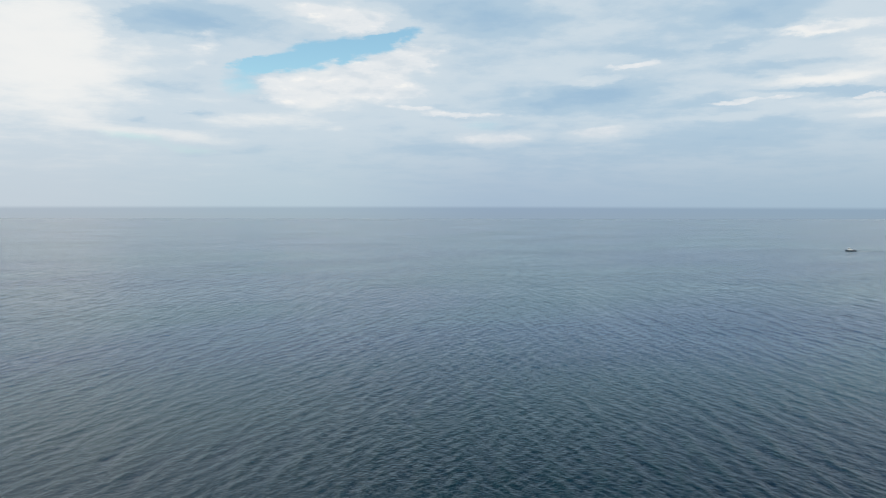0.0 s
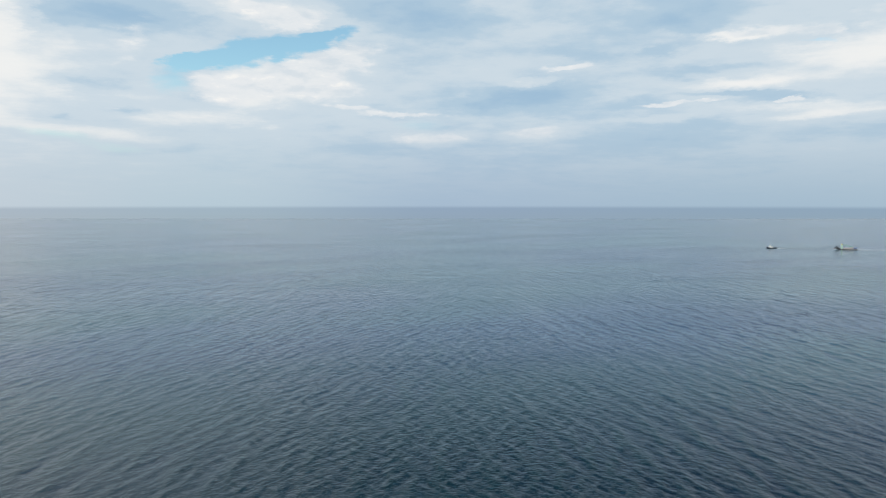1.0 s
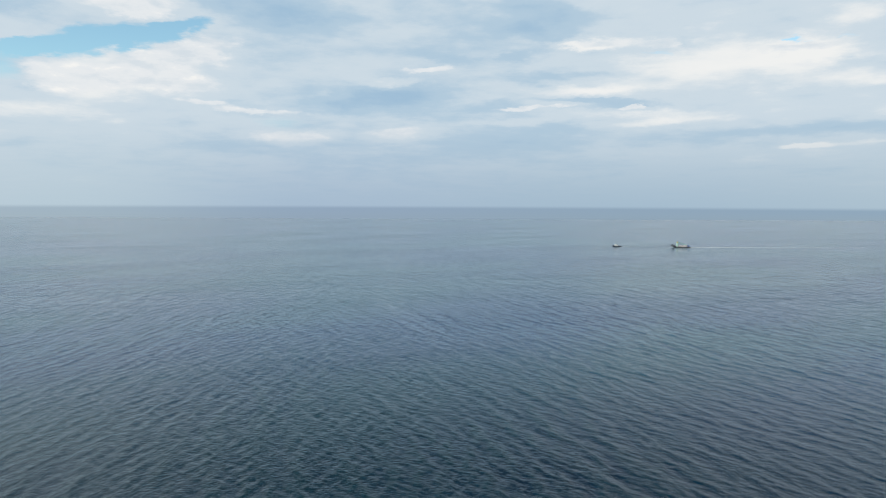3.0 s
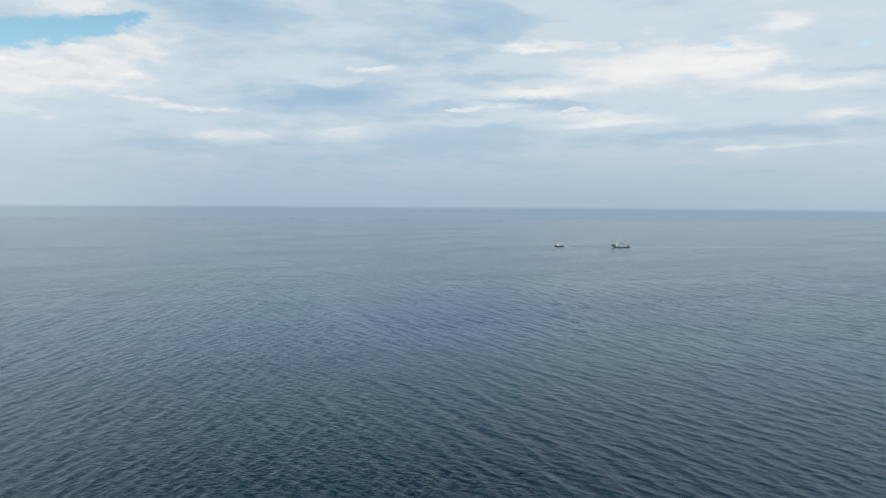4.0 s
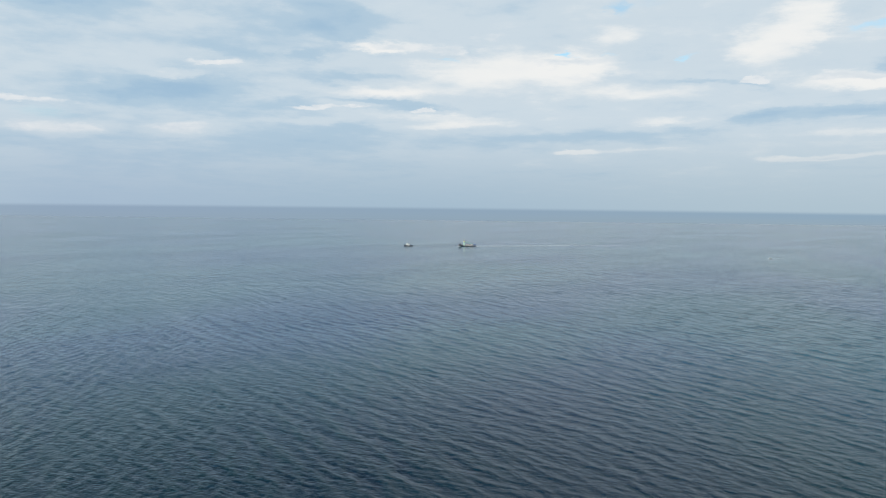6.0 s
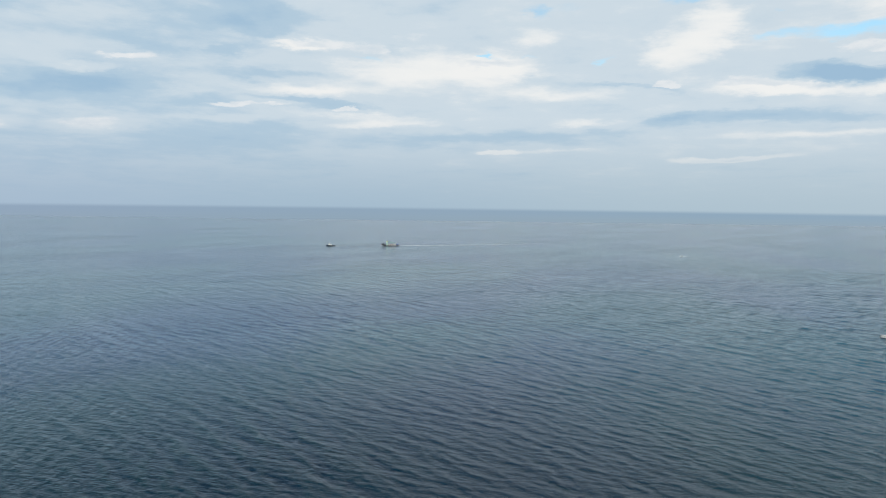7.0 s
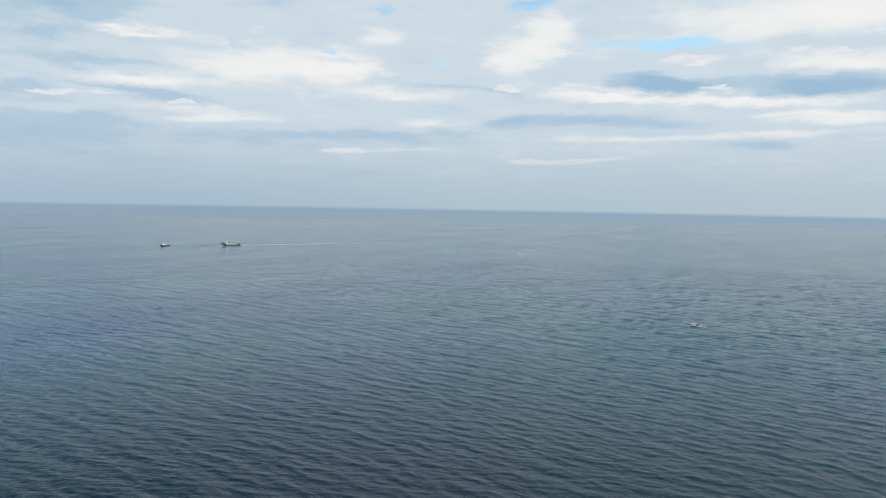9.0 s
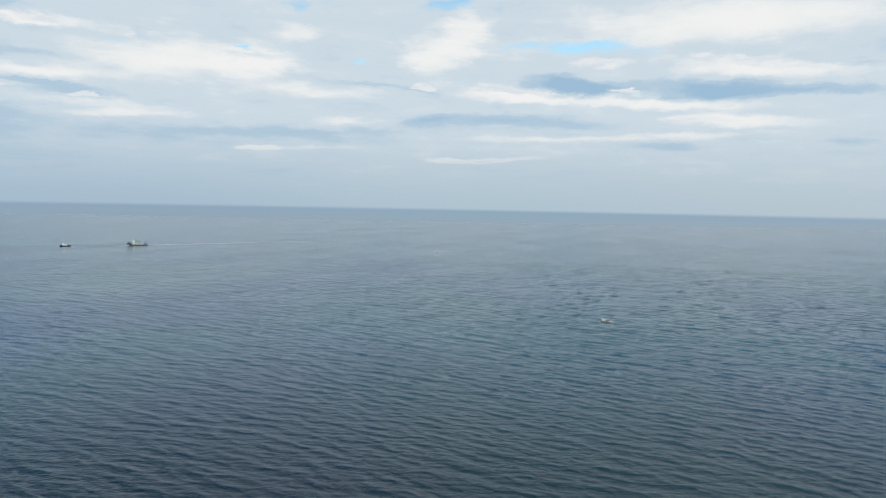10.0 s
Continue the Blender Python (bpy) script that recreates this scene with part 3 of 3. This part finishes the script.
# ------------------------------------------------------------------ dredger
def dredger(x, y, heading):
    d = base("dredger", x, y, heading, "towed dredger with green tower, long boom and dark gantry", "barge")
    L, B = 47.0, 14.0
    bm = bmesh.new()
    rows = []
    for px_, zb in ((-L / 2, -0.2), (-L / 2 + 2.5, -1.6), (13.5, -1.6), (17.5, 0.2)):
        rows.append([bm.verts.new((px_, sy * B / 2, z)) for sy, z in ((-1, zb), (1, zb), (1, 1.65), (-1, 1.65))])
    for a, b in zip(rows, rows[1:]):
        for k in range(4):
            bm.faces.new((a[k], b[k], b[(k + 1) % 4], a[(k + 1) % 4]))
    bm.faces.new(rows[0])
    bm.faces.new(rows[-1])
    bmesh.ops.bevel(bm, geom=bm.edges[:], offset=0.18, segments=1, affect="EDGES")
    pontoon = part("pontoon", bm, BLACK, d, "black steel pontoon hull")
    for side in (1, -1):
        part("strake", box((38, 0.14, 0.35), (-3.2, side * (B / 2 + 0.06), 1.35)), PINK, pontoon, "faded red rubbing strake")
        for k in range(5):
            part("tyre", torus((-20 + k * 8.5, side * (B / 2 + 0.2), 0.8), 0.55, 0.2), RUBBER, pontoon)
    part("deck", box((40.2, B - 0.6, 0.3), (-3.0, 0, 1.8)), DECK, d, "grey cluttered steel deck")
    # Ladder and its gantry at the leading end, leaning forward.
    for side in (1, -1):
        g1 = part("gantry_leg", bar((13.6, side * 3.2, 1.9), (21.6, side * 2.4, 8.6), 0.6, 0.5), BLACK, d, "dark leaning gantry leg")
        part("backstay", bar((8.5, side * 3.0, 7.0), (21.5, side * 2.4, 8.4), 0.12), STEEL, g1)
        part("gantry_leg", bar((16.6, side * 3.2, 1.9), (25.4, side * 2.6, 6.4), 0.6, 0.5), BLACK, d, "dark leaning gantry leg")
    part("crosshead", bar((21.6, -2.6, 8.6), (21.6, 2.6, 8.6), 0.4), BLACK, d)
    part("crosshead", bar((25.4, -2.8, 6.4), (25.4, 2.8, 6.4), 0.35), BLACK, d)
    ladder = part("ladder", lattice((11.5, 0, 2.6), (25.0, 0, 3.0), 1.6, 0.18, 8), STEEL, d, "rusty lattice dredging ladder")
    part("cutter", bar((24.6, 0, 3.2), (26.0, 0, 3.3), 1.0, 0.35, 10), RED, ladder)
    # Green tower with a yellow head.
    tower = part("tower", box((3.3, 4.8, 10.2), (8.6, 0, 7.1), bevel=0.15), GREEN, d, "light green steel winch tower")
    for k in range(3):
        part("window", box((0.9, 0.06, 0.8), (7.55 + k * 1.05, 2.42, 10.6), bevel=0.01), GLASS, tower)
        part("window", box((0.9, 0.06, 0.8), (7.55 + k * 1.05, -2.42, 10.6), bevel=0.01), GLASS, tower)
    for k in range(4):
        part("rib", box((3.5, 5.0, 0.16), (8.6, 0, 3.4 + k * 2.4)), GREEN, tower)
    head = part("tower_head", box((3.0, 3.2, 1.3), (8.6, 0, 12.85), bevel=0.1), YELLOW, d, "yellow machinery head")
    part("mast", bar((8.9, 0, 13.5), (8.9, 0, 18.0), 0.22, 0.1), YELLOW, head, "yellow mast")
    # Boom lying back over the deck.
    boom = part("boom", lattice((7.0, 0, 12.2), (-13.5, 0, 6.6), 1.5, 0.16, 14), DARK_GREEN, d, "dark green lattice boom lowered over the deck")
    part("hook_block", box((0.7, 0.6, 1.2), (-13.2, 0, 7.0), bevel=0.1), YELLOW, boom)
    part("stay", bar((8.6, 0.3, 15.5), (-13.0, 0.3, 7.2), 0.07), STEEL, boom)
    # Engine house, cabins and stores along the deck.
    house = part("engine_house", box((13.0, 10.5, 2.6), (-4.0, 0, 3.25), bevel=0.15), PINK, d, "faded pinkish engine house")
    for side in (1, -1):
        for k in range(6):
            part("window", box((1.1, 0.06, 0.8), (-9.0 + k * 2.0, side * 5.27, 3.8), bevel=0.01), GLASS, house)
        part("door", box((0.9, 0.07, 1.9), (1.7, side * 5.28, 2.95), bevel=0.02), STEEL, house)
    part("roof", box((13.4, 10.9, 0.15), (-4.0, 0, 4.63)), CREAM, house, "cream roof")
    cabin = part("cabin", box((5.2, 7.0, 3.6), (-13.6, 0, 3.75), bevel=0.15), WHITE, d, "white accommodation cabin")
    for side in (1, -1):
        for k in range(3):
            for lv in (3.1, 4.7):
                part("window", box((0.9, 0.06, 0.8), (-15.2 + k * 1.6, side * 3.52, lv), bevel=0.01), GLASS, cabin)
    part("roof", box((5.6, 7.4, 0.15), (-13.6, 0, 5.63)), CREAM, cabin)
    part("storage_tank", box((3.4, 9.5, 2.1), (-19.6, 0, 3.0), bevel=0.2), BLUE, d, "blue painted stern tank")
    for side in (1, -1):
        spud = part("spud_pole", bar((-22.6, side * 4.0, -1.0), (-22.6, side * 4.0, 6.5), 0.42, sides=12), BLUE, d, "blue spud pole")
        part("collar", bar((-22.6, side * 4.0, 1.9), (-22.6, side * 4.0, 2.9), 0.62, sides=12), STEEL, spud)
        rail([(-23.0, side * 6.6, 2.0), (14.0, side * 6.6, 2.0)], 1.05, d, STEEL, 0.03)
        for k in range(4):
            part("bollard", bar((-18 + k * 11, side * 6.0, 2.0), (-18 + k * 11, side * 6.0, 2.8), 0.22, 0.28), BLACK, d)
    part("discharge_pipe", bar((-23.2, -3.0, 2.4), (6.0, -5.6, 2.4), 0.32, sides=12), RED, d, "rust-red discharge pipe")
    part("anchor_winch", bar((13.2, -1.6, 2.9), (13.2, 1.6, 2.9), 0.8, sides=16), STEEL, d, "steel anchor winch")
    return d


# ------------------------------------------------------------------ fishing boat
def fishing_boat(x, y, heading):
    f = base("fishing_boat", x, y, heading, "small off-white fishing boat with a cabin and dark gear on deck", "fishing boat")
    L, B = 12.0, 3.5
    shell = part("hull", hull(L, B, 0.95, 0.7, bow=0.5, sheer=0.9, flare=0.7), WHITE, f, "off-white hull with stained sides", smooth=True)
    part("waterline_stripe", hull(L, B, 0.95, 0.7, bow=0.5, sheer=0.9, flare=0.7, rows=2, z0=0.34, z1=0.62, out=0.02), NAVY, shell, "dark navy waterline stripe")
    part("rubbing_strake", hull(L, B, 0.95, 0.7, bow=0.5, sheer=0.9, flare=0.7, rows=2, z0=0.90, z1=0.97, out=0.05), RUBBER, shell, "dark rubbing strake")
    part("deck", deck_plate(L, B, 0.55, bow=0.5, rise=0.8), WOOD, f, "brown weathered deck")
    house = part("cabin", box((3.4, 2.3, 1.75), (-2.2, 0, 1.42), bevel=0.12), WHITE, f, "white cabin with dark windows")
    for side in (1, -1):
        for k in range(3):
            part("window", box((0.75, 0.04, 0.55), (-3.2 + k * 1.0, side * 1.16, 1.8), bevel=0.01), GLASS, house)
    for k in range(2):
        part("window", box((0.04, 0.85, 0.6), (-0.49, -0.5 + k * 1.0, 1.85), bevel=0.01), GLASS, house)
    part("roof", box((4.0, 2.7, 0.1), (-2.2, 0, 2.36), bevel=0.04), WHITE, house)
    mast = part("mast", bar((-1.2, 0, 2.4), (-1.3, 0, 3.9), 0.05, 0.03), STEEL, f)
    part("antenna", bar((-1.3, 0.5, 2.4), (-1.4, 0.5, 4.6), 0.02), STEEL, mast)
    part("radar_dome", bar((-2.6, 0, 2.42), (-2.6, 0, 2.72), 0.3, 0.24, 14), WHITE, f)
    canopy = part("awning", box((2.2, 2.6, 0.06), (-5.0, 0, 2.3), (0, 3, 0), 0.02), CREAM, f, "pale awning over the stern")
    for sx in (-5.9, -4.2):
        for side in (1, -1):
            part("post", bar((sx, side * 1.2, 0.55), (sx, side * 1.2, 2.28), 0.03), STEEL, canopy)
    bm = bmesh.new()
    rng = random.Random(3)
    for k in range(26):
        bmesh.ops.create_icosphere(bm, subdivisions=1, radius=rng.uniform(0.25, 0.45),
                                   matrix=pose(rng.uniform(0.0, 2.6), rng.uniform(-1.1, 1.1), 0.85 + rng.random() * 0.55) @ Matrix.Diagonal((1.3, 1.1, 0.7, 1)))
    part("net_pile", bm, NET, f, "heap of dark fishing net")
    part("net_hauler", bar((2.4, -0.7, 1.2), (2.4, 0.7, 1.2), 0.32, sides=14), STEEL, f, "steel net hauler")
    for k in range(3):
        part("fish_crate", box((0.8, 0.55, 0.4), (3.2, -0.6 + k * 0.6, 1.0), bevel=0.03), BLUE if k % 2 else CREAM, f)
    part("foredeck", box((1.6, 1.5, 0.14), (4.5, 0, 1.42), bevel=0.05), CREAM, f)
    part("bow_rail", bar((4.0, 0, 1.5), (5.8, 0, 2.2), 0.04), STEEL, f)
    part("outboard_motor", box((0.5, 0.5, 1.1), (-6.2, 0, 0.7), (0, -8, 0), 0.1), BLACK, f)
    return f


# ------------------------------------------------------------------ speedboat
def speedboat(x, y, heading):
    s = base("motorboat", x, y, heading, "small white motorboat running through white spray", "motorboat")
    L, B = 8.5, 2.8
    shell = part("hull", hull(L, B, 0.9, 0.4, bow=0.55, sheer=0.5, flare=0.65), WHITE, s, "glossy white hull", smooth=True)
    part("stripe", hull(L, B, 0.9, 0.4, bow=0.55, sheer=0.5, flare=0.65, rows=1, z0=0.80, z1=0.9, out=0.02), BLUE, shell)
    part("deck", deck_plate(L, B, 0.8, bow=0.55, rise=0.4), CREAM, s)
    cab = part("cabin", box((2.6, 1.9, 1.2), (0.4, 0, 1.45), bevel=0.25), WHITE, s, "white cabin")
    part("windscreen", box((0.05, 1.6, 0.7), (1.6, 0, 1.7), (0, -28, 0), 0.01), GLASS, cab)
    for side in (1, -1):
        part("window", box((1.6, 0.04, 0.45), (0.3, side * 0.965, 1.7), bevel=0.01), GLASS, cab)
    part("roof", box((2.8, 2.0, 0.1), (0.3, 0, 2.1), bevel=0.04), WHITE, cab)
    motor = part("outboard_motor", box((0.5, 0.45, 1.0), (-4.4, 0, 0.8), (0, -8, 0), 0.1), BLACK, s)
    part("cowl", box((0.55, 0.5, 0.4), (-4.45, 0, 1.4), bevel=0.12), BLACK, motor)
    return s


# ------------------------------------------------------------------ wakes
def wake(name, path, width, count, size, seed, label, thin=1.0):
    """Foam in loose lumps along a line on the water, thick at its start and thinning out."""
    rng = random.Random(seed)
    bm = bmesh.new()
    pts = [Vector((*p, 0)) for p in path]
    lens = [(b - a).length for a, b in zip(pts, pts[1:])]
    total = sum(lens)
    for k in range(count):
        u = rng.random() ** (1.0 + thin)
        s, i = u * total, 0
        while i < len(lens) - 1 and s > lens[i]:
            s -= lens[i]
            i += 1
        along = (pts[i + 1] - pts[i]).normalized()
        across = Vector((-along.y, along.x, 0))
        p = pts[i] + along * s + across * rng.gauss(0, width * (0.35 + 0.65 * u))
        r = size * rng.uniform(0.4, 1.2) * (1.0 - 0.7 * u)
        n = 6
        top = bm.verts.new(p + Vector((0, 0, r * 0.15 + 0.4)))
        ring = []
        for j in range(n):
            a = 6.283 * j / n
            q = p + along * math.cos(a) * r * rng.uniform(0.9, 2.2) + across * math.sin(a) * r * rng.uniform(0.5, 1.0)
            ring.append(bm.verts.new(q + Vector((0, 0, 0.0))))
        for j in range(n):
            bm.faces.new((top, ring[j], ring[(j + 1) % n]))
    ob = part(name, bm, FOAM)
    return tagged(ob, label, "wake", kind="stuff")


def tow_line(a, b):
    """A slack hawser between two ships."""
    bm = bmesh.new()
    a, b = Vector(a), Vector(b)
    pts = []
    for k in range(41):
        s = k / 40
        p = a.lerp(b, s)
        p.z -= 4 * s * (1 - s) * (min(a.z, b.z) - 0.25)
        pts.append(p)
    for p, q in zip(pts, pts[1:]):
        add_bar(bm, p, q, 0.13, sides=6)
    return tagged(part("tow_line", bm, ROPE), "dark slack towing hawser between tugboat and dredger", "rope")


tug(944, 1656, 150)
dredger(1090, 1593, 167.5)
tow_line((952, 1651, 1.9), (1064, 1599, 2.4))
fishing_boat(704, 241, -100)
speedboat(1466, 950, 165)
wake("dredger_wake", [(1113, 1588), (1248, 1550), (1399, 1516), (1560, 1480)], 1.5, 2600, 0.62, 11, "long thin white wake trailing behind the dredger", 1.3)
wake("bow_wash", [(1066, 1599), (1074, 1597), (1090, 1600)], 1.0, 160, 0.6, 14, "white wash along the bow of the dredger", 0.6)
wake("tug_wake", [(955, 1650), (975, 1641)], 1.0, 70, 0.5, 12, "short churned wash behind the tugboat")
wake("motorboat_wake", [(1462, 951), (1478, 947), (1492, 943)], 1.2, 90, 0.9, 13, "white spray and wake of the motorboat", 2.0)
